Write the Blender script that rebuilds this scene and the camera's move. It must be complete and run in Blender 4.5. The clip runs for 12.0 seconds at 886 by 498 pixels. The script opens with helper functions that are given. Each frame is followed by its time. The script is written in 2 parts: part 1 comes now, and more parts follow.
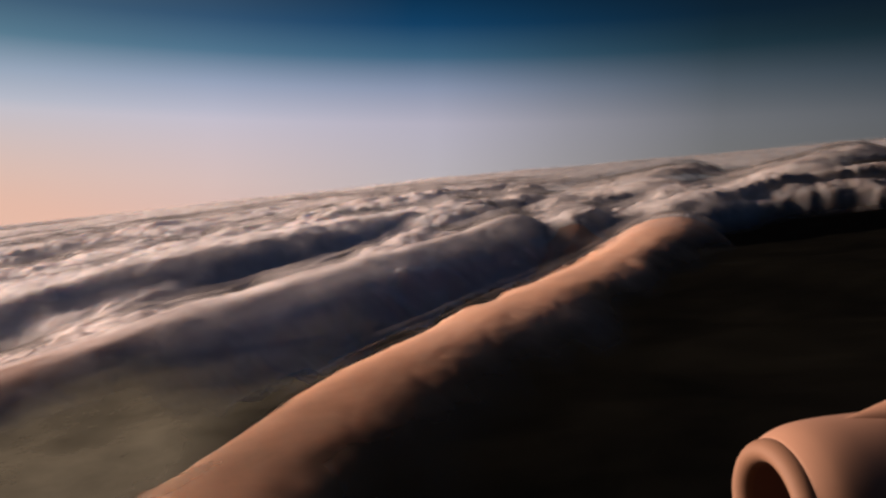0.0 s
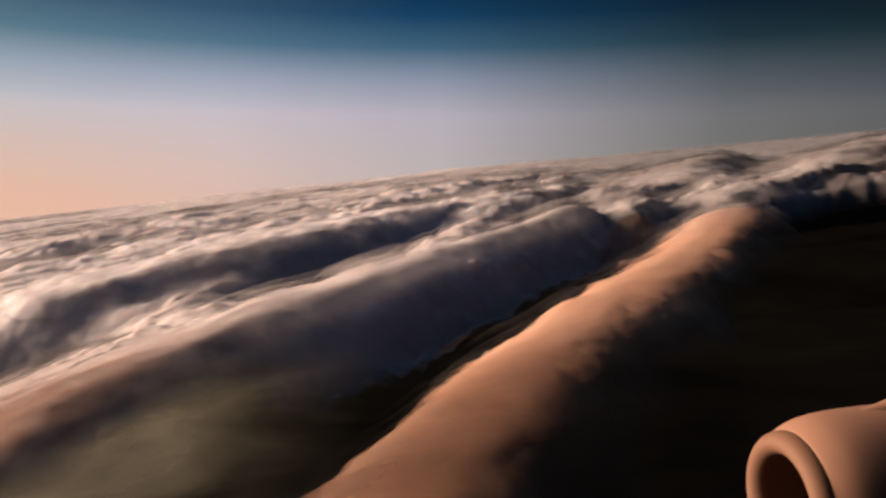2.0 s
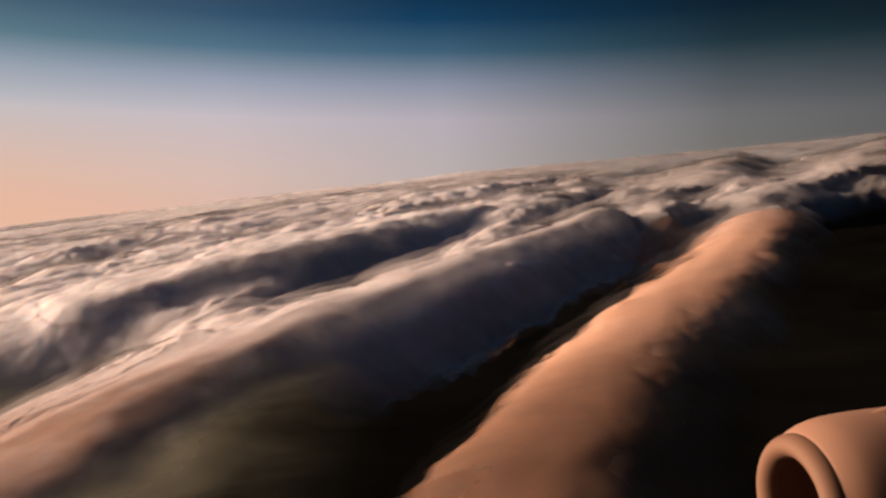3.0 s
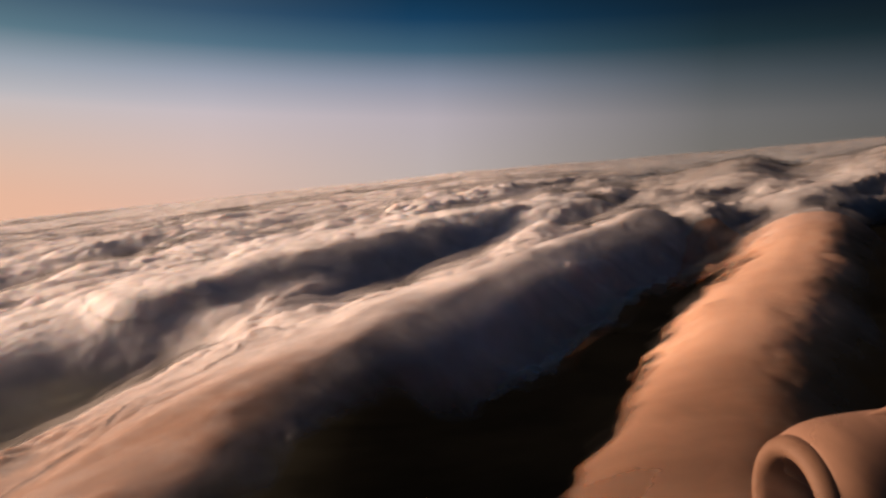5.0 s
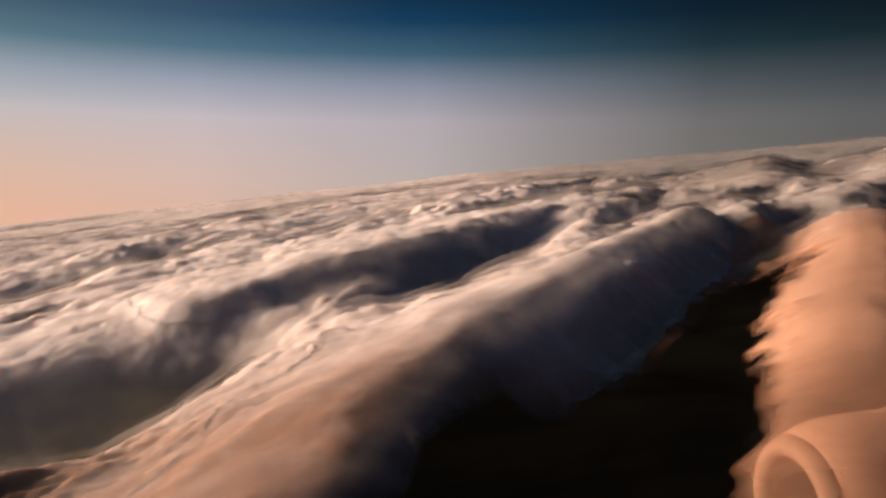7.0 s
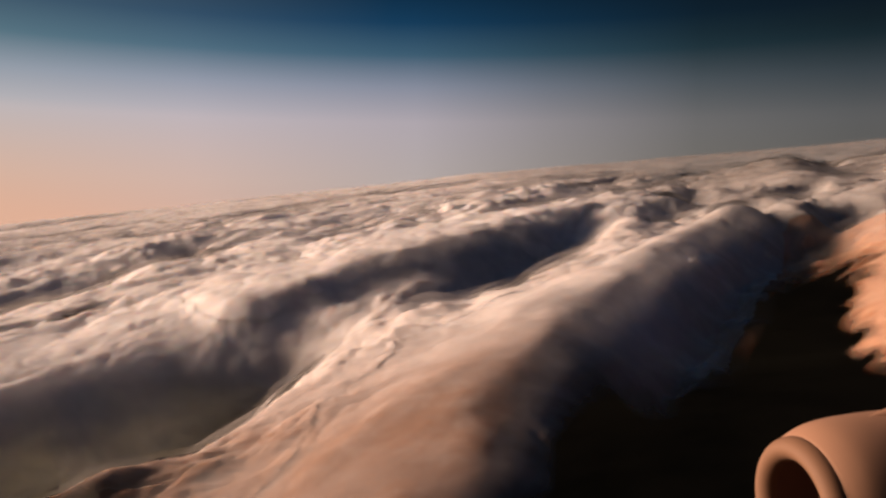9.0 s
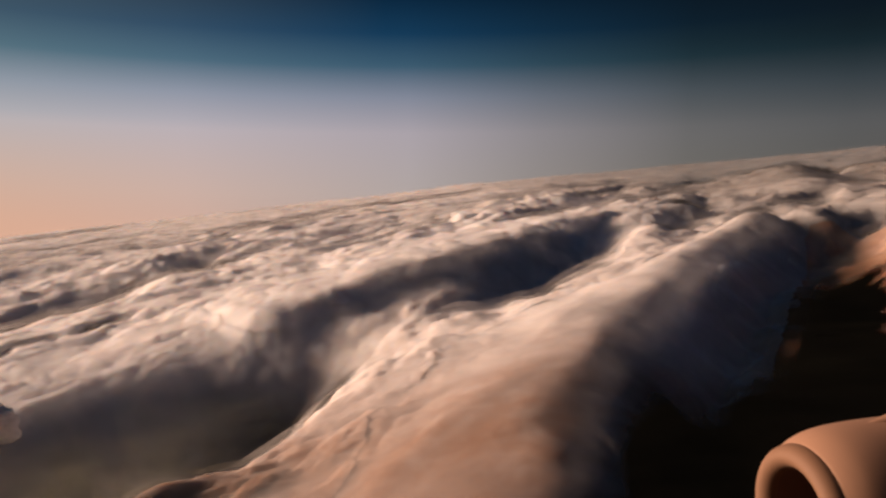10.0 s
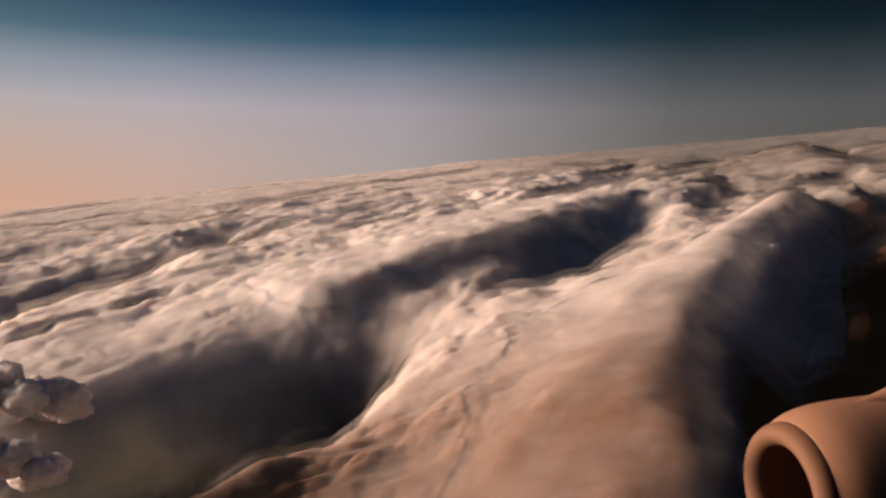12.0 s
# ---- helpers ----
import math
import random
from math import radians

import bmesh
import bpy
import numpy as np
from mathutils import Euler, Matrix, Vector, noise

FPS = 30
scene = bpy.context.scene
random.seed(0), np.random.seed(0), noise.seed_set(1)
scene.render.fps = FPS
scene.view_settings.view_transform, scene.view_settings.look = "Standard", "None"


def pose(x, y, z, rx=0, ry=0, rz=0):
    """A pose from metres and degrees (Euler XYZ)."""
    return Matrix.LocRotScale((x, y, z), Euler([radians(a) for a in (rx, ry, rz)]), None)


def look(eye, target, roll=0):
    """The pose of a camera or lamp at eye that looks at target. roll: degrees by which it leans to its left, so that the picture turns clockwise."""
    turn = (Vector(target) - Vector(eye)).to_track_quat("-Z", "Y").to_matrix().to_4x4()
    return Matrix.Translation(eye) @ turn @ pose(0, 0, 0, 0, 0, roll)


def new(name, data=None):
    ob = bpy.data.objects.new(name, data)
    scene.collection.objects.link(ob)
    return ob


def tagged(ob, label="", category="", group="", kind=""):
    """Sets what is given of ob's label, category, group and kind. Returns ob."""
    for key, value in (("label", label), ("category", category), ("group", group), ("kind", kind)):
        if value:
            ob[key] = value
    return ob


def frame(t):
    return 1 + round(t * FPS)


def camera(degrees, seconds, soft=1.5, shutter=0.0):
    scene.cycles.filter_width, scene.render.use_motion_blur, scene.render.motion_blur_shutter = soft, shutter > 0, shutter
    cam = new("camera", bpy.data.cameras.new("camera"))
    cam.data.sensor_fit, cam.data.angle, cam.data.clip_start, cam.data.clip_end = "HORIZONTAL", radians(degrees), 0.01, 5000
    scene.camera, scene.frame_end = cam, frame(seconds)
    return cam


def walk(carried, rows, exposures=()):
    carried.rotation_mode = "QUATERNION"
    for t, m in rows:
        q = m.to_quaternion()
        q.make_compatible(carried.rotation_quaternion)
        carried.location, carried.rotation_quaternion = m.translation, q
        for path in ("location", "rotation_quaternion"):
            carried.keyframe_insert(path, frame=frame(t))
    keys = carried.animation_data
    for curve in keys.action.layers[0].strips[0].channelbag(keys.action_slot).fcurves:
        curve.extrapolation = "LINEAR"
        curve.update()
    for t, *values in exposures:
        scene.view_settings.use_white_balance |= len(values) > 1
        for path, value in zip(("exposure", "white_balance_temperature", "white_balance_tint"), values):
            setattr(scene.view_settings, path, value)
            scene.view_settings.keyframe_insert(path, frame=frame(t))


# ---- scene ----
cam = camera(55.0, 12.0, soft=2.6)
# seconds, eye x y z, yaw, pitch, roll
ROWS = [
    (0, 0.0000, 0.0000, 10.0000, -0.000, -4.130, -6.729),
    (0.5, -0.0414, 0.0129, 10.0020, 0.030, -4.358, -7.054),
    (1, -0.0803, 0.0271, 10.0066, 0.266, -4.500, -7.242),
    (1.5, -0.1218, 0.0342, 10.0109, 0.630, -3.981, -6.996),
    (2, -0.1607, 0.0432, 10.0138, 0.305, -4.647, -6.791),
    (2.5, -0.1989, 0.0507, 10.0165, 0.414, -4.761, -6.510),
    (3, -0.2407, 0.0501, 10.0212, 0.495, -4.362, -7.018),
    (5, -0.3968, 0.0625, 10.0379, -0.227, -4.517, -6.405),
    (5.5, -0.4359, 0.0656, 10.0408, -0.433, -4.106, -6.588),
    (6, -0.4716, 0.0749, 10.0426, -0.373, -4.561, -6.552),
    (6.5, -0.5080, 0.0843, 10.0433, -0.677, -4.558, -6.878),
    (7, -0.5488, 0.0939, 10.0442, -0.840, -4.368, -6.727),
    (9, -0.7007, 0.1191, 10.0511, -1.303, -4.362, -6.526),
    (9.5, -0.7410, 0.1281, 10.0542, -1.346, -4.025, -6.558),
    (10, -0.7780, 0.1354, 10.0565, -1.844, -3.730, -6.939),
    (10.5, -0.8180, 0.1387, 10.0586, -1.860, -3.352, -6.747),
    (11, -0.8526, 0.1485, 10.0608, -1.394, -4.792, -6.799),
    (11.5, -0.8863, 0.1516, 10.0656, -1.932, -4.724, -6.718),
    (12, -0.9220, 0.1558, 10.0690, -2.687, -5.302, -6.482),
]
EXPOSURES = [(0.0, 0.0, 6300, 10), (1.5, 0.0, 6600, 10), (3.0, -0.03, 6900, 11), (5.5, -0.04, 7050, 11), (9.5, -0.2, 7020, 11), (12.0, -0.34, 7000, 11)]
walk(cam, [(t, pose(x, y, z, 90, 0, yaw) @ pose(0, 0, 0, pitch, 0, 0) @ pose(0, 0, 0, 0, 0, roll)) for t, x, y, z, yaw, pitch, roll in ROWS], EXPOSURES)

# ---- light: a low sun on the port side ahead, glow of the evening sky ----
SUN_AZ, SUN_EL = radians(78.0), radians(17.5)     # azimuth to the left of the way ahead
SUN_DIR = Vector((-math.sin(SUN_AZ) * math.cos(SUN_EL), math.cos(SUN_AZ) * math.cos(SUN_EL), math.sin(SUN_EL)))
sun = new("sun", bpy.data.lights.new("sun", "SUN"))
sun.data.energy, sun.data.color, sun.data.angle = 9.6, (1.0, 0.69, 0.53), radians(19.0)
sun.matrix_world = look((0, 0, 40), Vector((0, 0, 40)) - SUN_DIR)


class Nodes:
    """A short hand for building node trees."""

    def __init__(self, tree):
        self.tree = tree
        tree.nodes.clear()

    def add(self, kind, **sets):
        node = self.tree.nodes.new(kind)
        for key, value in sets.items():
            if key in node.inputs.keys():
                self.feed(node.inputs[key], value)
        return node

    def feed(self, socket, value):
        if isinstance(value, bpy.types.NodeSocket):
            self.tree.links.new(value, socket)
        else:
            socket.default_value = value

    def math(self, op, a, b=0.0, c=0.0, clamp=False):
        node = self.tree.nodes.new("ShaderNodeMath")
        node.operation, node.use_clamp = op, clamp
        for socket, value in zip(node.inputs, (a, b, c)):
            self.feed(socket, value)
        return node.outputs[0]

    def dot(self, a, b):
        node = self.tree.nodes.new("ShaderNodeVectorMath")
        node.operation = "DOT_PRODUCT"
        self.feed(node.inputs[0], a)
        self.feed(node.inputs[1], b)
        return node.outputs["Value"]

    def mix(self, fac, a, b, blend="MIX"):
        node = self.tree.nodes.new("ShaderNodeMix")
        node.data_type, node.blend_type = "RGBA", blend
        self.feed(node.inputs[0], fac)
        self.feed(node.inputs[6], a)
        self.feed(node.inputs[7], b)
        return node.outputs[2]

    def ramp(self, fac, stops, mode="EASE"):
        node = self.tree.nodes.new("ShaderNodeValToRGB")
        node.color_ramp.interpolation = mode
        marks = node.color_ramp.elements
        while len(marks) < len(stops):
            marks.new(0.5)
        for mark, (at, colour) in zip(marks, stops):
            mark.position, mark.color = at, (*colour, 1.0)
        self.feed(node.inputs[0], fac)
        return node.outputs[0]

    def noise(self, vector, scale, detail=4.0, rough=0.55, bend=0.0):
        node = self.tree.nodes.new("ShaderNodeTexNoise")
        for key, value in (("Vector", vector), ("Scale", scale), ("Detail", detail), ("Roughness", rough), ("Distortion", bend)):
            self.feed(node.inputs[key], value)
        return node.outputs[0]


def srgb(r, g, b):
    return tuple((v / 255 / 12.92) if v <= 10 else ((v / 255 + 0.055) / 1.055) ** 2.4 for v in (r, g, b))


world = bpy.data.worlds.new("evening_sky")
world.use_nodes = True
scene.world = world
w = Nodes(world.node_tree)
way = w.add("ShaderNodeTexCoord").outputs["Generated"]
# bands set along the camera's axes to fit its view, higher on the sun's side
height = w.dot(way, (0.117, 0.076, 0.990))
side = w.dot(way, (0.993, 0.0, -0.117))
ahead = w.dot(way, (0.009, 0.997, -0.077))
bands = w.ramp(w.math("MULTIPLY_ADD", height, 1.0, 0.1, True), [
    (0.00, srgb(60, 58, 62)), (0.10, srgb(196, 178, 172)), (0.18, srgb(202, 192, 194)), (0.25, srgb(196, 190, 204)), (0.29, srgb(150, 160, 184)),
    (0.325, srgb(66, 106, 134)), (0.36, srgb(14, 66, 104)), (0.40, srgb(0, 40, 70)), (0.5, srgb(4, 38, 72)), (0.75, srgb(28, 50, 86)), (1.0, srgb(36, 62, 100))], "LINEAR")
peach = w.math("SMOOTH_MIN", 1.0, w.math("MULTIPLY", w.math("MAXIMUM", w.math("MULTIPLY_ADD", side, -2.2, 0.0), 0.0),
        w.math("MAXIMUM", w.math("MULTIPLY_ADD", height, -9.0, 1.45), 0.0)), 0.2)
toned = w.mix(w.math("MAXIMUM", peach, 0.0, clamp=True), bands, (*srgb(238, 182, 162), 1))
dusk = w.ramp(w.math("MULTIPLY_ADD", side, 0.8, 0.5, True), [(0.0, (0.85, 0.92, 0.86)), (0.30, (1.0, 1.0, 1.0)), (0.5, (0.86, 0.86, 0.86)), (0.62, (0.49, 0.51, 0.49)), (0.75, (0.17, 0.20, 0.175)), (0.87, (0.06, 0.09, 0.08)), (1.0, (0.03, 0.05, 0.045))], "LINEAR")
dusk = w.mix(w.math("MULTIPLY_ADD", height, -10.0, 2.4, True), dusk, w.mix(0.15, dusk, (1.0, 1.0, 1.0, 1)))
toned = w.mix(w.math("MULTIPLY_ADD", side, -1.9, -0.05, True), toned, (0.07, 0.08, 0.065, 1), "ADD")
back = w.ramp(w.math("MULTIPLY_ADD", ahead, 0.5, 0.5, True), [(0.0, (0.035, 0.038, 0.045)), (0.6, (0.20, 0.22, 0.26)), (0.88, (1, 1, 1))], "LINEAR")
overhead = w.math("MULTIPLY_ADD", height, 4.0, -1.2, True)
toned = w.mix(1.0, toned, w.mix(overhead, w.mix(1.0, back, dusk, "MULTIPLY"), (0.5, 0.5, 0.5, 1)), "MULTIPLY")
sky = world.node_tree.nodes.new("ShaderNodeTexSky")
sky.sky_type, sky.sun_disc, sky.sun_elevation, sky.sun_rotation, sky.altitude = "NISHITA", False, SUN_EL, -SUN_AZ, 3000.0
air = w.add("ShaderNodeBackground", Color=sky.outputs[0], Strength=0.002)
glow = w.add("ShaderNodeBackground", Color=toned, Strength=0.93)
both = w.add("ShaderNodeAddShader")
w.feed(both.inputs[0], air.outputs[0])
w.feed(both.inputs[1], glow.outputs[0])
w.feed(w.add("ShaderNodeOutputWorld").inputs[0], both.outputs[0])


# ---- materials ----
def material(name, bare=False):
    m = bpy.data.materials.new(name)
    m.use_nodes = True
    n = Nodes(m.node_tree)
    shader = n.add("ShaderNodeBsdfPrincipled")
    if not bare:
        n.feed(n.add("ShaderNodeOutputMaterial").inputs[0], shader.outputs[0])
    return m, n, shader


def cloud_material(name, thick, thin, scale, relief, sunset_tint=None):
    """Dense vapour: two tones in patches, fine woolly relief; optional tints hold light and shade."""
    m, n, shader = material(name, bare=True)
    where = n.add("ShaderNodeTexCoord").outputs["Object"]
    patch = n.noise(where, scale, 5.0, 0.6, 0.4)
    wool = n.noise(where, scale * 9, 6.0, 0.62, 0.6)
    tone = n.mix(n.ramp(patch, [(0.32, (0, 0, 0)), (0.68, (1, 1, 1))]), (*thin, 1), (*thick, 1))
    if sunset_tint:
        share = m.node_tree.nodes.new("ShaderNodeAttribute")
        share.attribute_name = "sunset_tint"
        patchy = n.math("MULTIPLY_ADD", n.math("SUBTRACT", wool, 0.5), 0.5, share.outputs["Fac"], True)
        rose = n.mix(n.ramp(patch, [(0.32, (0, 0, 0)), (0.68, (1, 1, 1))]), (*sunset_tint[1], 1), (*sunset_tint[0], 1))
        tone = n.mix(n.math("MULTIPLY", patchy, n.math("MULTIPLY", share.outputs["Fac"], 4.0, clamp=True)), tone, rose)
        # dimness of the right side, painted in as a darker tone
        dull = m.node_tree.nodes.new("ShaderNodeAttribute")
        dull.attribute_name = "shade_tint"
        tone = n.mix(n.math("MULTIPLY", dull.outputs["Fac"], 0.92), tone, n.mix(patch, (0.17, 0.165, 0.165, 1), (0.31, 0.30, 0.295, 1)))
    n.feed(shader.inputs["Base Color"], tone)
    n.feed(shader.inputs["Roughness"], 1.0)
    n.feed(shader.inputs["Specular IOR Level"], 0.0)
    n.feed(shader.inputs["Subsurface Weight"], 1.0)
    n.feed(shader.inputs["Subsurface Radius"], (1.0, 0.8, 0.65))
    n.feed(shader.inputs["Subsurface Scale"], 0.04)
    bump = n.add("ShaderNodeBump", Strength=0.1, Distance=relief, Height=wool)
    n.feed(shader.inputs["Normal"], bump.outputs[0])
    # vapour thins out where the cloud ends and where it is cleared to dim
    body = m.node_tree.nodes.new("ShaderNodeAttribute")
    body.attribute_name = "cloud_body"
    fray = n.noise(where, scale * 4, 5.0, 0.6, 0.6)
    solidity = n.math("ADD", n.math("MULTIPLY_ADD", body.outputs["Fac"], 1.4, -0.5), n.math("MULTIPLY", fray, 0.35), clamp=True)
    clear = n.add("ShaderNodeBsdfTransparent")
    blend = n.add("ShaderNodeMixShader", Fac=solidity)
    n.feed(blend.inputs[1], clear.outputs[0])
    n.feed(blend.inputs[2], shader.outputs[0])
    n.feed(n.add("ShaderNodeOutputMaterial").inputs[0], blend.outputs[0])
    return m


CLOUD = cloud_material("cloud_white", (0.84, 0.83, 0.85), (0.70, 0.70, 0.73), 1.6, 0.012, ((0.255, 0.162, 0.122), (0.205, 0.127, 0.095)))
# cloud copy with the orange evening light put into its base colour
CLOUD_SUNLIT = cloud_material("cloud_sunlit", (0.39, 0.22, 0.148), (0.32, 0.178, 0.118), 2.2, 0.012)

def mist_material(name, most, scale, shift, tone=(0.93, 0.92, 0.92), holes=(0.36, 0.70)):
    """Half-clear vapour with ragged holes."""
    m = bpy.data.materials.new(name)
    m.use_nodes = True
    n = Nodes(m.node_tree)
    where = n.add("ShaderNodeTexCoord").outputs["Object"]
    moved = n.add("ShaderNodeVectorMath")
    n.feed(moved.inputs[0], where)
    moved.inputs[1].default_value = (shift, shift * 1.7, shift * 0.6)
    dense = n.ramp(n.noise(moved.outputs[0], scale, 6.0, 0.62, 0.5), [(holes[0], (0, 0, 0)), (holes[1], (1, 1, 1))])
    white = n.add("ShaderNodeBsdfDiffuse", Color=(*tone, 1))
    through_light = n.add("ShaderNodeBsdfTranslucent", Color=(*tone, 1))
    lit = n.add("ShaderNodeMixShader", Fac=0.45)
    n.feed(lit.inputs[1], white.outputs[0])
    n.feed(lit.inputs[2], through_light.outputs[0])
    clear = n.add("ShaderNodeBsdfTransparent")
    out = n.add("ShaderNodeMixShader")
    body = m.node_tree.nodes.new("ShaderNodeAttribute")
    body.attribute_name = "cloud_body"
    n.feed(out.inputs[0], n.math("MULTIPLY", n.math("MULTIPLY", dense, most), body.outputs["Fac"]))
    n.feed(out.inputs[1], clear.outputs[0])
    n.feed(out.inputs[2], lit.outputs[0])
    n.feed(n.add("ShaderNodeOutputMaterial").inputs[0], out.outputs[0])
    return m


MIST = [mist_material("mist", most, scale, k * 5.3) for k, (most, scale) in enumerate([(0.34, 6.0), (0.26, 4.5), (0.18, 3.0)])]

# half-clear stuff of the added sheet that imitates dimly lit cloud
MURK = mist_material("haze", 0.75, 0.09, 2.0, (0.52, 0.52, 0.40), (0.12, 0.95))
# near-black sheet added below the gap, in place of deep shade on cloud
SHADE_SHEET, n, shader = material("shade_sheet")
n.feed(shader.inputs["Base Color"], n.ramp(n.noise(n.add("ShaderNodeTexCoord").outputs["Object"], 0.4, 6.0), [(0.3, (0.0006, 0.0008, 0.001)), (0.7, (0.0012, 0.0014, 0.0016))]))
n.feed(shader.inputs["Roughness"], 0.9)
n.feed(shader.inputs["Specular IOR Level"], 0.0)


def paint_material(name, colour, rough, metal=0.0, wear=0.06):
    m, n, shader = material(name)
    where = n.add("ShaderNodeTexCoord").outputs["Object"]
    broad, fine = n.noise(where, 1.3, 4.0), n.noise(where, 16.0, 5.0, 0.65)
    mixed = n.math("MULTIPLY_ADD", n.math("ADD", broad, fine), wear, 1.0 - wear)
    n.feed(shader.inputs["Base Color"], n.mix(1.0, (*colour, 1), mixed, "MULTIPLY"))
    n.feed(shader.inputs["Roughness"], n.math("MULTIPLY_ADD", fine, 0.12, rough - 0.06))
    n.feed(shader.inputs["Metallic"], metal)
    return m


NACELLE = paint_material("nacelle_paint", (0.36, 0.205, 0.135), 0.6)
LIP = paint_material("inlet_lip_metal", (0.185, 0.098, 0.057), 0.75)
DUCT = paint_material("duct_lining", (0.16, 0.085, 0.06), 0.8)
FAN = paint_material("fan_metal", (0.05, 0.04, 0.04), 0.4, 0.6)


# ---- helpers of this scene ----
def hashed(i, j, k, seed):
    h = (i * 374761393 + j * 668265263 + k * 1274126177 + seed * 974711) & 0x7FFFFFFF
    h = ((h ^ (h >> 13)) * 1103515245 + 12345) & 0x7FFFFFFF
    h = ((h ^ (h >> 16)) * 69069 + 5) & 0x7FFFFFFF
    return (h / 0x7FFFFFFF) * 2.0 - 1.0


def lattice(x, y, z, seed=0):
    """Smooth noise from -1 to 1 over arrays of places."""
    i, j, k = (np.floor(v).astype(np.int64) for v in (x, y, z))
    f = [v - c for v, c in zip((x, y, z), (i, j, k))]
    a, b, c = (t * t * t * (t * (t * 6 - 15) + 10) for t in f)
    out = 0.0
    for di in (0, 1):
        for dj in (0, 1):
            for dk in (0, 1):
                out = out + (a if di else 1 - a) * (b if dj else 1 - b) * (c if dk else 1 - c) * hashed(i + di, j + dj, k + dk, seed)
    return out


def fbm(x, y, z, octaves=4, seed=0, gain=0.5):
    total, size = 0.0, 1.0
    for o in range(octaves):
        total, size, x, y, z = total + size * lattice(x, y, z, seed + o), size * gain, x * 2.03 + 3.1, y * 2.03 + 7.7, z * 2.03 + 1.3
    return total


def billow(x, y, z, octaves=4, seed=0, gain=0.5):
    """Round heads with sharp creases between them, as on cumulus."""
    total, size = 0.0, 1.0
    for o in range(octaves):
        total, size, x, y, z = total + size * np.abs(lattice(x, y, z, seed + o)), size * gain, x * 2.03 + 3.1, y * 2.03 + 7.7, z * 2.03 + 1.3
    return total


def smooth(a, b, v):
    t = np.clip((v - a) / (b - a), 0, 1)
    return t * t * (3 - 2 * t)


def grid_mesh(name, co, keep=None, wrap=False, density=None, sunset_tint=None, shade_tint=None):
    """A mesh over an array (rows, columns, 3) of places; keep: which vertices stay."""
    rows, cols = co.shape[:2]
    a = np.arange(rows * cols).reshape(rows, cols)
    if wrap:
        a = np.concatenate([a, a[:, :1]], 1)
    quads = np.stack([a[:-1, :-1], a[:-1, 1:], a[1:, 1:], a[1:, :-1]], -1).reshape(-1, 4)
    verts = co.reshape(-1, 3)
    if keep is not None:
        quads = quads[keep.reshape(-1)[quads].all(1)]
        used = np.unique(quads)
        table = np.zeros(len(verts), np.int64)
        table[used] = np.arange(len(used))
        verts, quads = verts[used], table[quads]
        density = None if density is None else density.reshape(-1)[used]
        sunset_tint = None if sunset_tint is None else sunset_tint.reshape(-1)[used]
        shade_tint = None if shade_tint is None else shade_tint.reshape(-1)[used]
    me = bpy.data.meshes.new(name)
    me.vertices.add(len(verts))
    me.vertices.foreach_set("co", verts.astype(np.float32).ravel())
    me.loops.add(len(quads) * 4)
    me.loops.foreach_set("vertex_index", quads.astype(np.int32).ravel())
    me.polygons.add(len(quads))
    me.polygons.foreach_set("loop_start", np.arange(0, len(quads) * 4, 4, dtype=np.int32))
    me.update(calc_edges=True)
    me.polygons.foreach_set("use_smooth", np.ones(len(quads), bool))
    me.validate()
    if density is not None:
        me.attributes.new("cloud_body", "FLOAT", "POINT").data.foreach_set("value", density.ravel().astype(np.float32))
    if sunset_tint is not None:
        me.attributes.new("sunset_tint", "FLOAT", "POINT").data.foreach_set("value", sunset_tint.ravel().astype(np.float32))
    if shade_tint is not None:
        me.attributes.new("shade_tint", "FLOAT", "POINT").data.foreach_set("value", shade_tint.ravel().astype(np.float32))
    return me


def solid(name, me, mat, parent=None, m=None):
    ob = new(name, me)
    me.materials.append(mat)
    if parent:
        ob.parent = parent
    if m:
        ob.matrix_basis = m
    return ob


def spline(points, steps):
    """A smooth line through the points (Catmull-Rom), evenly sampled."""
    p = np.array(points, float)
    p = np.vstack([2 * p[0] - p[1], p, 2 * p[-1] - p[-2]])
    out = []
    for n in range(1, len(p) - 2):
        t = np.linspace(0, 1, 60, endpoint=False)[:, None]
        out.append(0.5 * (2 * p[n] + (p[n + 1] - p[n - 1]) * t + (2 * p[n - 1] - 5 * p[n] + 4 * p[n + 1] - p[n + 2]) * t**2 + (3 * p[n] - p[n - 1] - 3 * p[n + 1] + p[n + 2]) * t**3))
    out = np.vstack([*out, p[-2][None]])
    far = np.r_[0, np.cumsum(np.linalg.norm(np.diff(out, axis=0), axis=1))]
    at = np.linspace(0, far[-1], steps)
    return np.stack([np.interp(at, far, out[:, c]) for c in range(3)], 1)


# ---- the large structure ----
ALONG, ACROSS = (0.51, 0.86), (0.86, -0.51)       # the cloud rolls run this way
sea = solid("ground", grid_mesh("ground", np.array([[(x, y, 0.0) for x in np.linspace(-400, 400, 41)] for y in np.linspace(-400, 400, 41)])), SHADE_SHEET)
tagged(sea, "near-black sheet far below the clouds, standing in for shade", "sea", kind="structure")

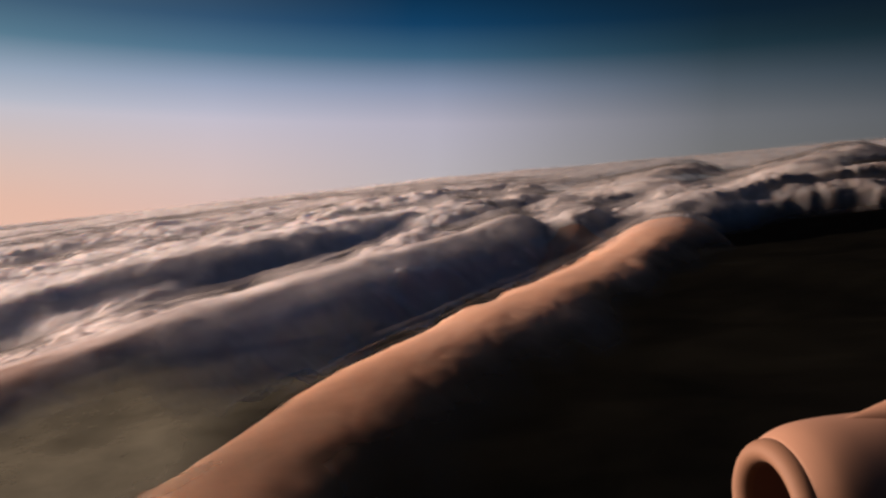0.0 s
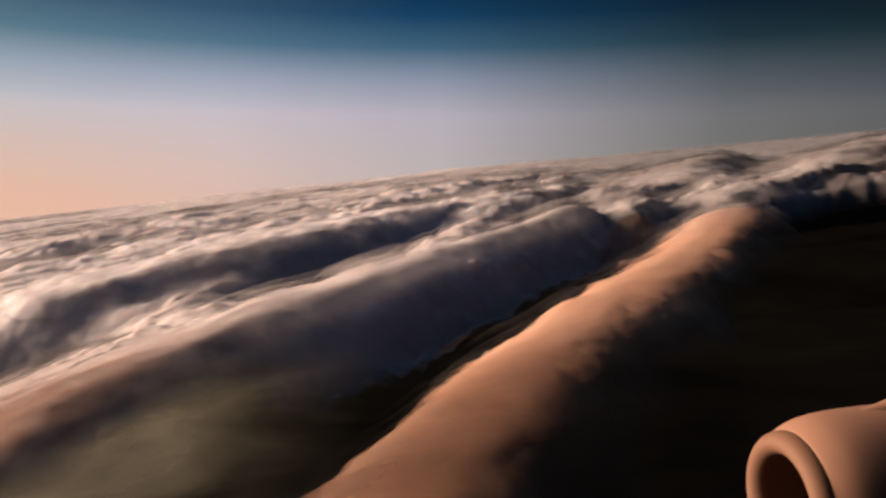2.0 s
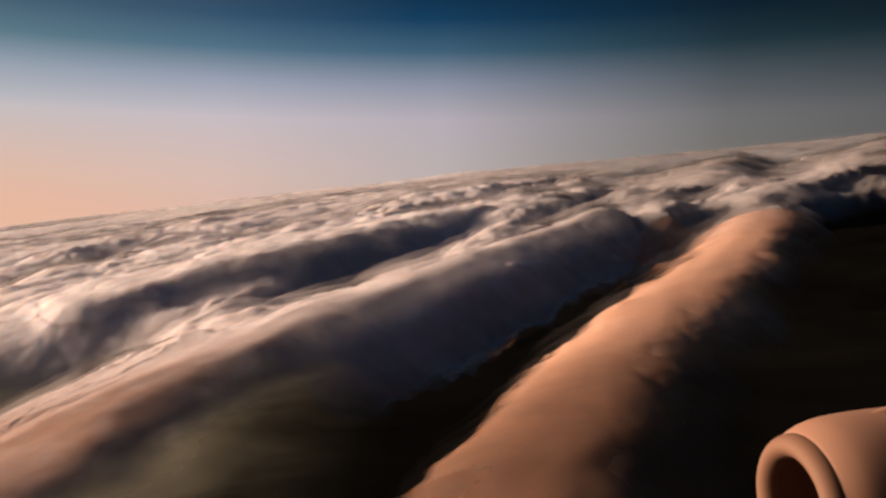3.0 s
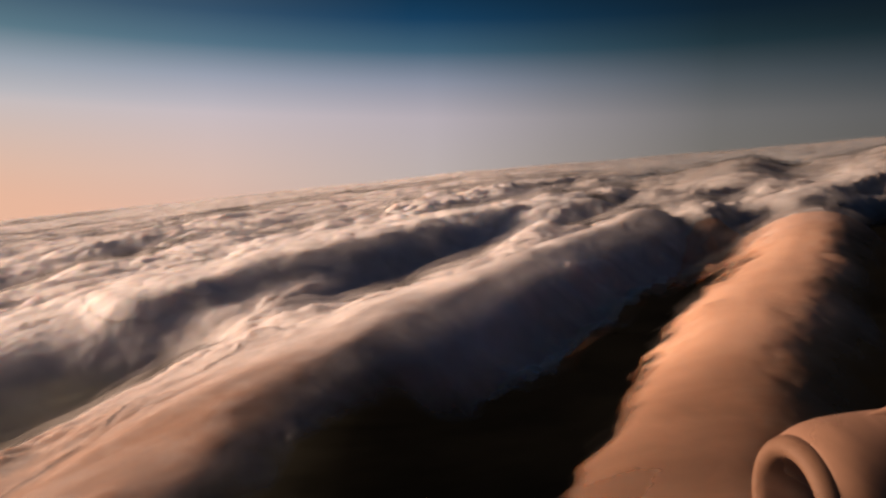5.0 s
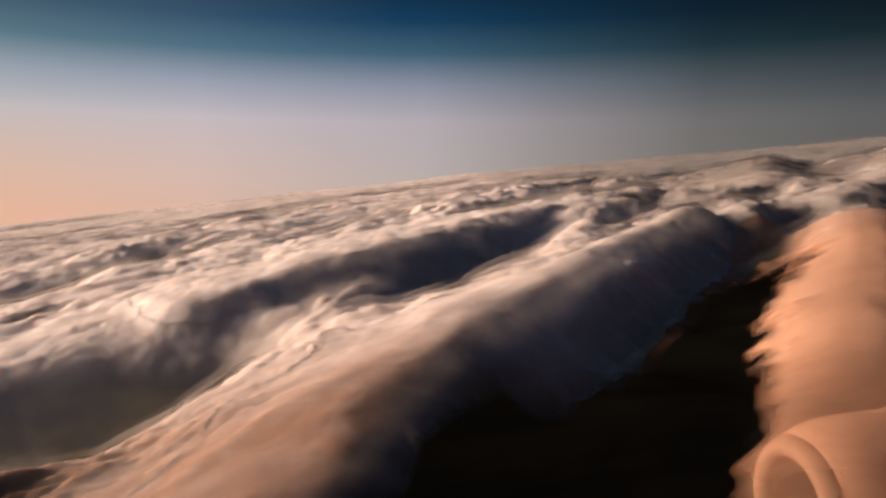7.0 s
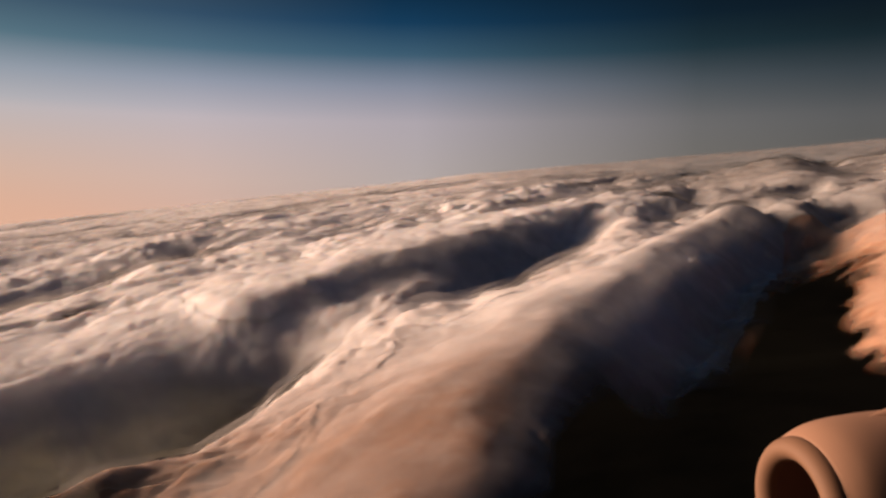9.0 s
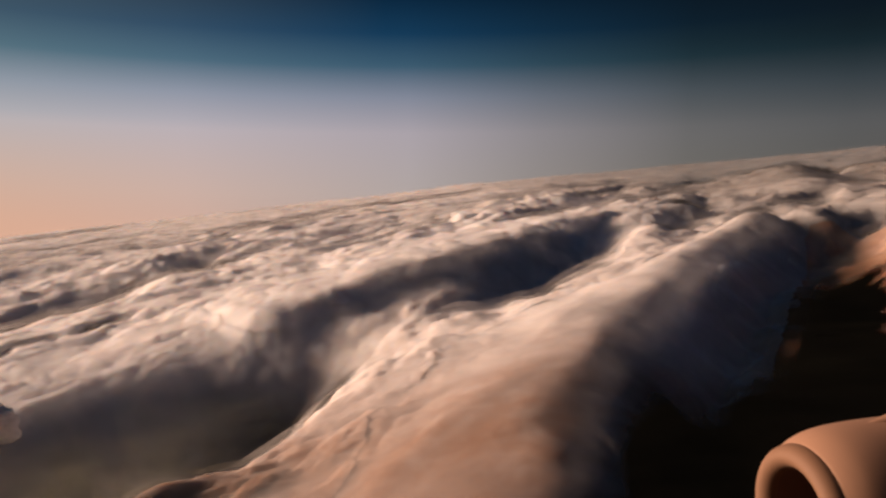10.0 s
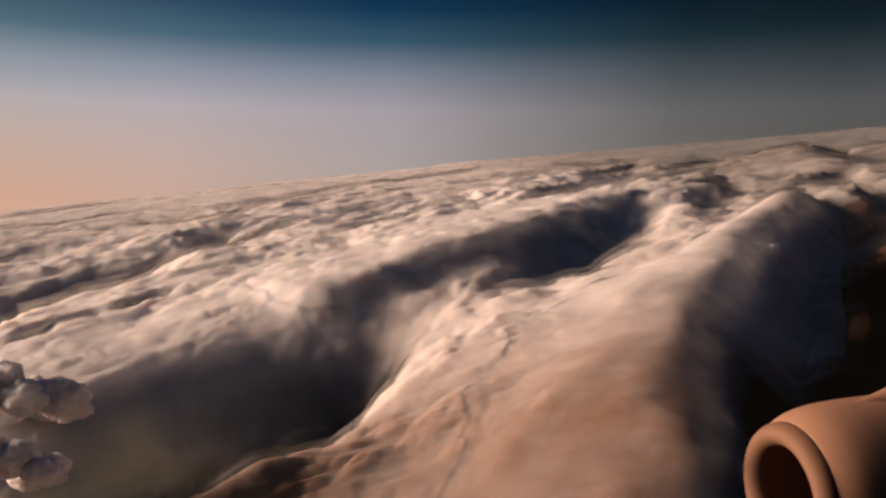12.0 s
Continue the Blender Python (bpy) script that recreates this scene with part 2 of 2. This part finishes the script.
# each roll: crest line; width and fall of its sunward side; width, fall and steepness of its shaded side
ROLLS = {
    "a": ([(-0.38, 0.36, 9.745), (-0.29, 0.55, 9.76), (-0.225, 0.72, 9.77), (-0.13, 0.96, 9.79), (-0.055, 1.12, 9.797), (0.11, 1.42, 9.80), (0.455, 2.07, 9.815), (0.62, 2.40, 9.84)], 0.20, 0.11, 0.27, 0.32, 2.8),
    "b": ([(-1.02, 0.36, 9.72), (-0.83, 0.66, 9.745), (-0.72, 0.92, 9.77), (-0.60, 1.25, 9.805), (-0.48, 1.52, 9.825), (-0.345, 1.78, 9.84), (-0.13, 2.16, 9.862), (0.22, 2.62, 9.885)], 0.36, 0.075, 0.24, 0.34, 2.4),
    "c": ([(-1.12, 2.04, 9.862), (-0.92, 2.22, 9.882), (-0.70, 2.40, 9.895), (-0.50, 2.62, 9.91), (-0.28, 2.92, 9.925), (-0.02, 3.10, 9.925), (0.16, 3.12, 9.915)], 0.6, 0.05, 0.20, 0.24, 2.2),
    "f": ([(0.40, 2.62, 9.86), (0.46, 2.74, 9.878), (0.52, 2.90, 9.875)], 0.16, 0.07, 0.14, 0.16, 2.6),
    "g": ([(0.76, 2.75, 9.85), (1.05, 3.08, 9.88), (1.35, 3.30, 9.895), (1.9, 3.45, 9.895)], 0.3, 0.06, 0.18, 0.45, 2.6),
    "h": ([(-1.35, 4.0, 9.955), (-0.9, 4.5, 9.975), (-0.4, 4.7, 9.975)], 0.5, 0.04, 0.22, 0.09, 2.4),
    "k": ([(0.85, 3.55, 9.90), (1.05, 4.2, 9.94), (1.35, 4.9, 9.955), (1.6, 5.5, 9.96)], 0.3, 0.06, 0.25, 0.12, 2.4),
    "l": ([(1.5, 3.5, 9.89), (1.9, 4.2, 9.925), (2.4, 5.0, 9.95), (2.7, 5.6, 9.955)], 0.3, 0.06, 0.25, 0.12, 2.4),
    "i": ([(-3.2, 3.6, 9.93), (-2.5, 4.0, 9.955), (-1.9, 4.1, 9.95)], 0.6, 0.04, 0.35, 0.10, 2.4),
}
# deep hollows beside the broad roll, and shallow gaps in the deck: place, half length along the rolls, half width, depth
PITS = [(-1.12, 1.58, 0.32, 0.13, 0.22), (-1.34, 1.50, 0.30, 0.145, 0.18), (-1.30, 1.22, 0.24, 0.13, 0.15), (-1.56, 1.05, 0.42, 0.17, 0.17), (-1.20, 0.95, 0.36, 0.18, 0.04), (-2.05, 2.72, 0.60, 0.19, 0.20)]
GAPS = [
    (-0.44, 2.36, 0.60, 0.12, 0.055), (-2.55, 3.75, 0.5, 0.12, 0.09),
    (0.40, 4.98, 0.35, 0.09, 0.06), (0.20, 4.64, 0.22, 0.07, 0.05), (-0.28, 3.50, 0.30, 0.08, 0.06), (-0.02, 3.78, 0.25, 0.07, 0.05), (0.54, 4.25, 0.30, 0.08, 0.06),
    (-0.83, 3.55, 0.40, 0.10, 0.07), (-2.05, 4.75, 0.5, 0.10, 0.07), (-1.72, 3.40, 0.30, 0.07, 0.06), (-1.10, 2.70, 0.16, 0.05, 0.045), (-1.32, 2.52, 0.12, 0.05, 0.04),
    (-1.55, 2.25, 0.12, 0.04, 0.035), (-1.70, 2.05, 0.10, 0.04, 0.03), (-1.6, 6.9, 0.9, 0.16, 0.07), (-0.6, 7.6, 0.8, 0.16, 0.07), (0.7, 6.6, 0.6, 0.13, 0.06),
    (0.9, 4.05, 0.25, 0.08, 0.06), (1.45, 4.55, 0.30, 0.09, 0.06), (1.1, 5.6, 0.5, 0.1, 0.06), (2.1, 5.9, 0.5, 0.12, 0.06), (-3.4, 6.2, 0.9, 0.16, 0.08), (-5.0, 8.6, 1.4, 0.22, 0.09),
    (0.12, 2.86, 0.14, 0.06, 0.05), (0.28, 3.25, 0.20, 0.07, 0.06), (0.72, 3.3, 0.16, 0.07, 0.06),
]

# low swells on the floor of the hollows: place, half width, height
PUFFS = [(-1.20, 1.14, 0.11, 0.05), (-1.30, 1.06, 0.10, 0.05)]


def across_line(line, x, y):
    """Signed distance from a crest line (right of it positive), the crest's height there, and how far past its ends."""
    p = spline(line, 64)
    run = np.gradient(p, axis=0)
    run /= np.linalg.norm(run[:, :2], axis=1)[:, None]
    step = np.linalg.norm(np.diff(p[:2, :2], axis=0))
    q, top, past = np.full(x.shape, 9.0), np.full(x.shape, p[0, 2]), np.full(x.shape, 9.0)
    lo, hi = p.min(0) - 1.5, p.max(0) + 1.5
    close = (x > lo[0]) & (x < hi[0]) & (y > lo[1]) & (y < hi[1])
    x, y = x[close], y[close]
    best, near = np.full(x.shape, 1e9), np.zeros(x.shape, int)
    for n in range(len(p)):
        d = (x - p[n, 0]) ** 2 + (y - p[n, 1]) ** 2
        closer = d < best
        best[closer], near[closer] = d[closer], n
    at = near + ((x - p[near, 0]) * run[near, 0] + (y - p[near, 1]) * run[near, 1]) / step
    past[close] = step * np.maximum(np.maximum(-at, at - (len(p) - 1)), 0)
    at = np.clip(at, 0, len(p) - 1)
    mark = np.arange(len(p))
    foot = [np.interp(at, mark, p[:, c]) for c in range(3)]
    side_x, side_y = np.interp(at, mark, run[:, 1]), -np.interp(at, mark, run[:, 0])
    q[close], top[close] = (x - foot[0]) * side_x + (y - foot[1]) * side_y, foot[2]
    return q, top, past


def soft_max(a, b, k):
    h = np.clip(0.5 + 0.5 * (a - b) / k, 0, 1)
    return b + (a - b) * h + k * h * (1 - h)


LEVEL_Y = [0.0, 0.5, 1.2, 1.9, 2.3, 3.5, 5.0, 8.0, 12.0]
LEVEL_Z = [9.66, 9.70, 9.755, 9.815, 9.845, 9.922, 9.965, 10.035, 10.14]


def cloud_height(x, y, fine=True):
    """Height of the cloud tops, which roll owns each place (0: the open deck), and how calm the top is."""
    wx = x + 0.035 * fbm(x * 3, y * 3, 0 * x, 3, 71) + 0.008 * fbm(x * 13, y * 13, 0 * x, 2, 73)
    wy = y + 0.035 * fbm(x * 3, y * 3, 0 * x + 9, 3, 72) + 0.008 * fbm(x * 13, y * 13, 0 * x + 4, 2, 74)
    sway = fbm(x * 2.6, y * 2.6, 0 * x, 2, 75)
    u, v = wx * ALONG[0] + wy * ALONG[1], wx * ACROSS[0] + wy * ACROSS[1]
    far = smooth(1.6, 4.0, y)
    z = np.interp(y, LEVEL_Y, LEVEL_Z) - 0.04 * np.maximum(x, 0) * (1 - 0.3 * smooth(5, 9, y)) + 0.008 * np.maximum(-x - 0.5, 0) * smooth(3, 6, y) - 0.006 * np.minimum((x + 0.3) ** 2, 6) * smooth(9, 4, y)
    level = 1 - 0.75 * smooth(3.5, 7.0, y)
    heads = billow(u * 2.3, v * 4.4, 0 * u + 3, 3, 21, 0.5) - 0.42
    puffs = billow(u * 4.2, v * 8.5, 0 * u + 5, 3, 27, 0.5) - 0.45
    z = z + level * (0.022 * fbm(u * 0.8, v * 1.7, 0 * u, 3, 11) * (0.5 + far) + heads * (0.012 + 0.020 * far) + puffs * (0.005 + 0.009 * far))
    gx, gy = wx + 0.03 * fbm(x * 7, y * 7, 0 * x, 3, 76), wy + 0.05 * fbm(x * 7, y * 7, 0 * x + 5, 3, 77)
    for cx, cy, la, lb, deep in GAPS:
        a, b = ((gx - cx) * ALONG[0] + (gy - cy) * ALONG[1]) / la, ((gx - cx) * ACROSS[0] + (gy - cy) * ACROSS[1]) / lb
        z = z - 1.5 * deep * np.exp(-((a * a + b * b) ** 1.25))
    owner = np.zeros(x.shape, int)
    calm = np.zeros(x.shape)
    qa, _, pa = across_line(ROLLS["a"][0], x, y)
    qb, _, pb = across_line(ROLLS["b"][0], x, y)
    ragged = 0.03 * fbm(x * 7, y * 7, 0 * x, 3, 5)
    shut = smooth(2.35, 2.75, y + 0.5 * ragged - 0.25 * smooth(0.7, 1.2, x))
    hole = smooth(0.02, 0.10, qa + ragged) * (1 - shut)
    trough = smooth(0.06, 0.16, qb + ragged) * smooth(-0.04, -0.14, qa) * smooth(2.75, 2.4, y + 2 * ragged)
    z = z - 0.7 * hole - 0.11 * trough
    z = z - 0.06 * smooth(0.2, 0.1, np.abs(qa)) * smooth(0.10, 0.0, pa)
    for number, (key, (line, wl, hl, wr, hr, power)) in enumerate(ROLLS.items(), 1):
        q, top, past = across_line(line, wx, wy) if key not in "ab" else across_line(line, x + 0.02 * sway, y + 0.02 * sway)
        if key == "b":
            wl = 0.10 + 0.24 * smooth(2.3, 1.4, y) - 0.10 * smooth(1.3, 0.9, y)
        drop = np.where(q < 0, hl * (1 - np.exp(-((q / wl) ** 2))), hr * (1 - np.exp(-((np.abs(q) / wr) ** power)))) + 0.16 * (1 - np.exp(-((past / 0.16) ** 2)))
        drop = drop + 1.2 * smooth(1.7, 4.5, np.abs(q) / np.where(q < 0, wl, wr)) + 0.8 * smooth(0.25, 0.8, past)
        roll = top - drop + (0.003 if key == "a" else 0.010) * fbm(u * 3, v * 5, 0 * u + number, 3, 40 + number)
        over = roll > z
        owner[over & (owner != 1) & (np.abs(q) < (0.75 if key == "b" else 1.6 * np.where(q < 0, np.minimum(wl, 0.25), wr))) & (past < 0.12)] = number
        if key == "a":
            owner[(np.abs(q) < 0.18) & (past < 0.02)] = number
        calm = np.where(over, np.maximum(calm, np.exp(-((q + 0.02) / (0.26 if key == "b" else 0.15)) ** 2) * (1.0 if key in "ab" else 0.3)), calm)
        z = soft_max(z, roll, 0.03)
    for cx, cy, la, lb, deep in PITS:
        a, b = ((wx - cx) * ALONG[0] + (wy - cy) * ALONG[1]) / la, ((wx - cx) * ACROSS[0] + (wy - cy) * ACROSS[1]) / lb
        z = z - deep * np.exp(-(a * a + b * b))
        calm = np.maximum(calm, 0.7 * np.exp(-((a * a + b * b) / 1.6)))
    for cx, cy, size, tall in PUFFS:
        z = z + tall * np.exp(-(((gx - cx) / size) ** 2 + ((gy - cy) / size) ** 2) ** 1.5)
    if fine:
        curls = billow(wx * 9, wy * 9, z * 9, 4, 31, 0.55) - 0.5
        torn = smooth(-0.5, 0.5, fbm(x * 5, y * 5, 0 * x, 2, 33))
        edge = 0.8 * np.exp(-(((qa + 0.11) / 0.045) ** 2)) * (pa < 0.05) + 0.7 * np.exp(-(((qb + 0.36) / 0.13) ** 2)) * smooth(2.1, 1.7, y)
        z = z + curls * ((1 - calm) * (0.009 + 0.003 * far) * (1 - 0.6 * smooth(5, 9, y)) + 0.016 * edge * torn + 0.020 * trough * smooth(-0.18, -0.27, qa))
    return z, owner, calm


def density(x, y, z):
    """1 inside the cloud, falling to 0 over the open gap; lower where cleared to dim it."""
    qa, _, past = across_line(ROLLS["a"][0], x, y)
    qb, _, pb = across_line(ROLLS["b"][0], x, y)
    fray = fbm(x * 6, y * 6, z * 6, 4, 16)
    # beyond the orange roll, cloud is cleared to show the engine, and black for shade
    right = smooth(0.05, 0.24, qa + 0.03 * fray) * smooth(2.6, 2.1, y - 0.25 * smooth(0.7, 1.2, x) + 0.1 * fray)
    right = np.maximum(right, smooth(0.25, 0.45, x) * smooth(4.0, 3.2, y) * smooth(9.80, 9.70, z))
    # between the two near rolls the cloud is cleared so the camera sees the engine
    inner = smooth(-0.08, -0.17, qa + 0.04 * fray)
    between = smooth(0.03, 0.13, qb + 0.015 * fray) * inner * smooth(1.55, 1.05, y + 0.06 * fray)
    # the pale roll's flank is half cleared over black, to deepen its shade
    body = (1 - right) * (1 - between) * (1 - 0.62 * smooth(0.05, 0.24, qb + 0.02 * fray) * inner * smooth(2.4, 1.9, y))
    # the near end of the orange roll is thinned to fit the camera's view of the engine
    body = body * (1 - smooth(0.36, 0.26, np.abs(qa)) * smooth(1.22, 0.82, y) * np.clip(0.48 + 0.08 * fray, 0, 1))
    # its sunward edge frays out
    shred = 0.035 * fray + 0.025 * fbm(x * 20, y * 20, z * 20, 3, 18)
    body = body * (1 - 0.85 * smooth(-0.08, -0.19, qa + shred) * smooth(-0.32, -0.24, qa) * smooth(2.3, 1.9, y))
    # to the right the whole deck is half cleared over black, to imitate dimness
    body = body * (1 - 0.36 * smooth(-0.02, 0.24, x / (y + 0.3)) * smooth(0.15, 0.3, qa))
    # thin cloud over the dull green hollows
    for cx, cy, la, lb, deep in PITS:
        a, b = ((x - cx) * ALONG[0] + (y - cy) * ALONG[1]) / la, ((x - cx) * ACROSS[0] + (y - cy) * ACROSS[1]) / lb
        body = body * (1 - np.exp(-((a * a + b * b) ** 1.3)) * np.clip(0.62 + 0.25 * fray, 0, 0.88))
    return body


LABELS = ["wide sea of evening clouds lit low from one side", "long orange-lit roll of cloud beside a dark gap", "broad pale roll of cloud with a dark shaded flank",
    "low roll of cloud with a blue shaded flank", "small domed cloud beside the end of the orange roll",
    "roll of cloud above the dark gap, shade painted into its tone", "far low bank of cloud with a thin dark streak", "bank of cloud with a long shadow, shade painted into its tone", "bank of cloud with a long shadow, shade painted into its tone", "far peach bank of cloud over a dull green hollow"]


def fan_grid(rows, cols, near=0.36, deep=11.5):
    y = near * (deep / near) ** (np.linspace(0, 1, rows)[:, None] ** 1.15) * np.ones((1, cols))
    return -0.45 + np.linspace(-1.12, 1.15, cols)[None] * (y + 0.75), y


def clouds():
    made = []
    x, y = fan_grid(900, 1000)
    z, owner, calm = cloud_height(x, y)
    thick = density(x, y, z)
    keep = thick > 0.01
    qb, _, _ = across_line(ROLLS["b"][0], x, y)
    # warm, dimmer evening light of the near pale roll put into its colour
    sunset_tint = smooth(-1.0, -0.35, qb) * (0.33 * smooth(3.0, 2.5, y) + 0.67 * smooth(1.8, 1.0, y)) * smooth(0.16, 0.02, qb)
    # clouds to the right painted darker, as if less light fell there
    shade_tint = smooth(-0.08, 0.16, x / (y + 0.3)) * smooth(0.0, 0.08, x + 0.10 * y - 0.15)
    co = np.stack([x, y, z], -1)
    for n, label in enumerate(LABELS):
        mine = owner == n
        grown = mine.copy()
        for axis in (0, 1):
            grown |= np.roll(mine, 1, axis) | np.roll(mine, -1, axis)
        ob = solid("cloud_deck" if n == 0 else "cloud_roll", grid_mesh("cloud", co, keep & grown, density=thick, sunset_tint=sunset_tint, shade_tint=shade_tint), CLOUD_SUNLIT if n == 1 else CLOUD)
        if n == 0:
            tagged(ob, label, "clouds", kind="stuff")
        else:
            tagged(ob, label, "cloud", group="cloud rolls")
        made.append(ob)
    return made


rolls = clouds()


def small_cloud(x, y, top, size, seed):
    """A small cumulus that stands out of a hollow: a clump of round heads."""
    dice = random.Random(seed)
    base = new("small_cloud")
    base.location = (x, y, top - 2.2 * size)
    for k in range(11):
        bm = bmesh.new()
        bmesh.ops.create_icosphere(bm, subdivisions=4, radius=1.0)
        p = np.array([v.co[:] for v in bm.verts])
        grow = 0.8 + 0.36 * billow(p[:, 0] * 1.3 + 9 * k, p[:, 1] * 1.3, p[:, 2] * 1.3 + seed, 3, 130 + k, 0.45)
        for v, g in zip(bm.verts, grow):
            v.co = (v.co.x * g, v.co.y * g, v.co.z * g)
        me = bpy.data.meshes.new("cloud_head")
        bm.to_mesh(me)
        bm.free()
        me.polygons.foreach_set("use_smooth", np.ones(len(me.polygons), bool))
        thin = 0.95 + 0.15 * fbm(p[:, 0] * 2 + k, p[:, 1] * 2, p[:, 2] * 2, 3, 150 + k)
        me.attributes.new("cloud_body", "FLOAT", "POINT").data.foreach_set("value", thin.astype(np.float32))
        me.attributes.new("sunset_tint", "FLOAT", "POINT").data.foreach_set("value", np.full(len(p), 0.1, np.float32))
        me.materials.append(CLOUD)
        ob = new("cloud_head", me)
        ob.parent = base
        up = k / 10
        wide = size * (1.9 - 1.5 * up)
        turn = dice.uniform(0, 6.28)
        r = size * dice.uniform(0.55, 0.85)
        ob.matrix_basis = Matrix.LocRotScale((wide * math.cos(turn), wide * math.sin(turn), up * 1.5 * size), Euler((0, 0, turn)), (r, r, r * 0.85))
    return tagged(base, "small peach puff of cloud beside a dull green hollow", "cloud", group="small clouds")


small_cloud(-1.52, 1.45, 9.865, 0.045, 3)
small_cloud(-1.43, 1.17, 9.82, 0.032, 8)


def mist(layers=3):
    """Thin layers of mist that hug the cloud tops."""
    x, y = fan_grid(300, 340)
    z, owner, calm = cloud_height(x, y, fine=False)
    thick = smooth(0.35, 1.0, density(x, y, z)) * smooth(11.2, 9.5, y) * (0.75 + 0.25 * smooth(2.5, 5.0, y))
    qa, _, past = across_line(ROLLS["a"][0], x, y)
    thick = thick * (1 - 0.8 * smooth(0.3, 0.2, np.abs(qa)) * smooth(2.4, 2.0, y))
    thick = thick * (1 - 0.75 * smooth(0.2, 0.45, x) * smooth(3.4 + 0.8 * smooth(0.8, 1.3, x), 2.9 + 0.6 * smooth(0.8, 1.3, x), y) * smooth(0.05, 0.15, qa))
    keep = thick > 0.005
    for n in range(layers):
        lift = 0.006 + 0.011 * n + 0.006 * n * smooth(2, 6, y)
        puff = fbm(x * 5, y * 5, 0 * x + n * 3.3, 3, 81 + n)
        me = grid_mesh("mist", np.stack([x, y, z + lift + 0.006 * puff], -1), keep, density=thick)
        tagged(solid("mist_layer", me, MIST[n]), "thin soft mist over the cloud tops", "mist", kind="stuff")


mist()


def low_murk():
    """A thin brown sheet added far below the gap, for the tone of dim cloud."""
    x, y = np.meshgrid(np.linspace(-40, 45, 90), np.linspace(9, 70, 70))
    z = 2.4 + 0.25 * fbm(x * 0.15, y * 0.15, 0 * x, 3, 91)
    thick = (0.03 + 0.97 * smooth(-3.0, -13.0, x)) * smooth(9, 13, y)
    me = grid_mesh("haze", np.stack([x, y, z], -1), density=thick)
    tagged(solid("murk_layer", me, MURK), "added thin brown sheet far below the gap, for dim cloud", "haze", kind="stuff")


low_murk()


# ---- the engine ----
def lathe(name, profile, turns=96):
    """A body turned round the x axis, from (along, radius) pairs."""
    p = np.array(profile, float)
    a = np.linspace(0, 2 * np.pi, turns, endpoint=False)
    co = np.stack([np.repeat(p[:, :1], turns, 1), p[:, 1:] * np.cos(a), p[:, 1:] * np.sin(a)], -1)
    return grid_mesh(name, co, wrap=True)


def jet_engine(m):
    base = new("jet_engine")
    base.matrix_basis = m
    tagged(base, "peach-lit jet engine with a round open inlet", "jet engine")
    a = np.linspace(-0.5 * np.pi, 0.5 * np.pi, 26)
    # rounded lip: from inside over the front to outside
    lip = [(-0.245 + 0.245 * math.cos(t), 0.90 + 0.185 * math.sin(t)) for t in a]
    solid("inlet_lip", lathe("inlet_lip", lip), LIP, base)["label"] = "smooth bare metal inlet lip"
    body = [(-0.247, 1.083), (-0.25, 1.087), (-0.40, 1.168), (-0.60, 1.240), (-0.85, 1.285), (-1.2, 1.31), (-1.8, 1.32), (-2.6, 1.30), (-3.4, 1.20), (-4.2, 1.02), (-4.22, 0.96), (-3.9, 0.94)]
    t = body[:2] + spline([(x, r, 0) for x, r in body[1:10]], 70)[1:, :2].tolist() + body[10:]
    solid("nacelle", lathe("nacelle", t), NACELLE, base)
    solid("inlet_duct", lathe("inlet_duct", [(-0.243, 0.714), (-0.5, 0.72), (-1.0, 0.80), (-1.5, 0.88), (-1.6, 0.88)]), DUCT, base)["label"] = "dark inlet duct"
    blade = bpy.data.meshes.new("fan_blade")
    pts = []
    for r in np.linspace(0.26, 0.86, 7):
        twist = radians(25 + 40 * (r - 0.26) / 0.6)
        pts.append([(-1.45 + d * math.cos(twist), r, d * math.sin(twist)) for d in (-0.11, 0.11)])
    bm = bmesh.new()
    rows = [[bm.verts.new(q) for q in pair] for pair in pts]
    for p, q in zip(rows, rows[1:]):
        bm.faces.new((p[0], p[1], q[1], q[0]))
    bmesh.ops.solidify(bm, geom=bm.faces[:], thickness=0.012)
    bm.to_mesh(blade)
    bm.free()
    blade.materials.append(FAN)
    fan = solid("fan", lathe("fan_hub", [(-1.32, 0.20), (-1.34, 0.27), (-1.56, 0.29), (-1.58, 0.20)]), FAN, base)
    for k in range(22):
        ob = new("fan_blade", blade)
        ob.parent = fan
        ob.matrix_basis = pose(0, 0, 0, 360 * k / 22, 0, 0)
    solid("spinner", lathe("spinner", [(-0.85, 0.001), (-0.9, 0.08), (-1.05, 0.17), (-1.3, 0.255), (-1.33, 0.26)]), FAN, base)
    # pylon: a faired fin that grows out of the top of the nacelle
    rows = []
    for f in np.linspace(0, 1, 40):
        x = -1.15 - 3.4 * f
        top = 1.27 + 0.95 * f ** 1.15
        wide = 0.10 + 0.32 * float(smooth(0.0, 0.5, np.array(f)))
        rows.append([(x, wide * math.cos(math.pi * q), 0.95 + (top - 0.95) * math.sin(math.pi * q) ** 0.55) for q in np.linspace(0, 1, 23)])
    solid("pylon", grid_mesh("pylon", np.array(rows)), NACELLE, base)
    return base


def engine_pose(place, forward, roll=0.0):
    f = Vector(forward).normalized()
    side = Vector((0, 0, 1)).cross(f).normalized()
    up = f.cross(side)
    m = Matrix((f, side, up)).transposed().to_4x4()
    m.translation = place
    return m @ pose(0, 0, 0, roll, 0, 0)


jet_engine(engine_pose((4.357, 12.519, 4.556), (-0.9822, -0.1750, 0.0684)))
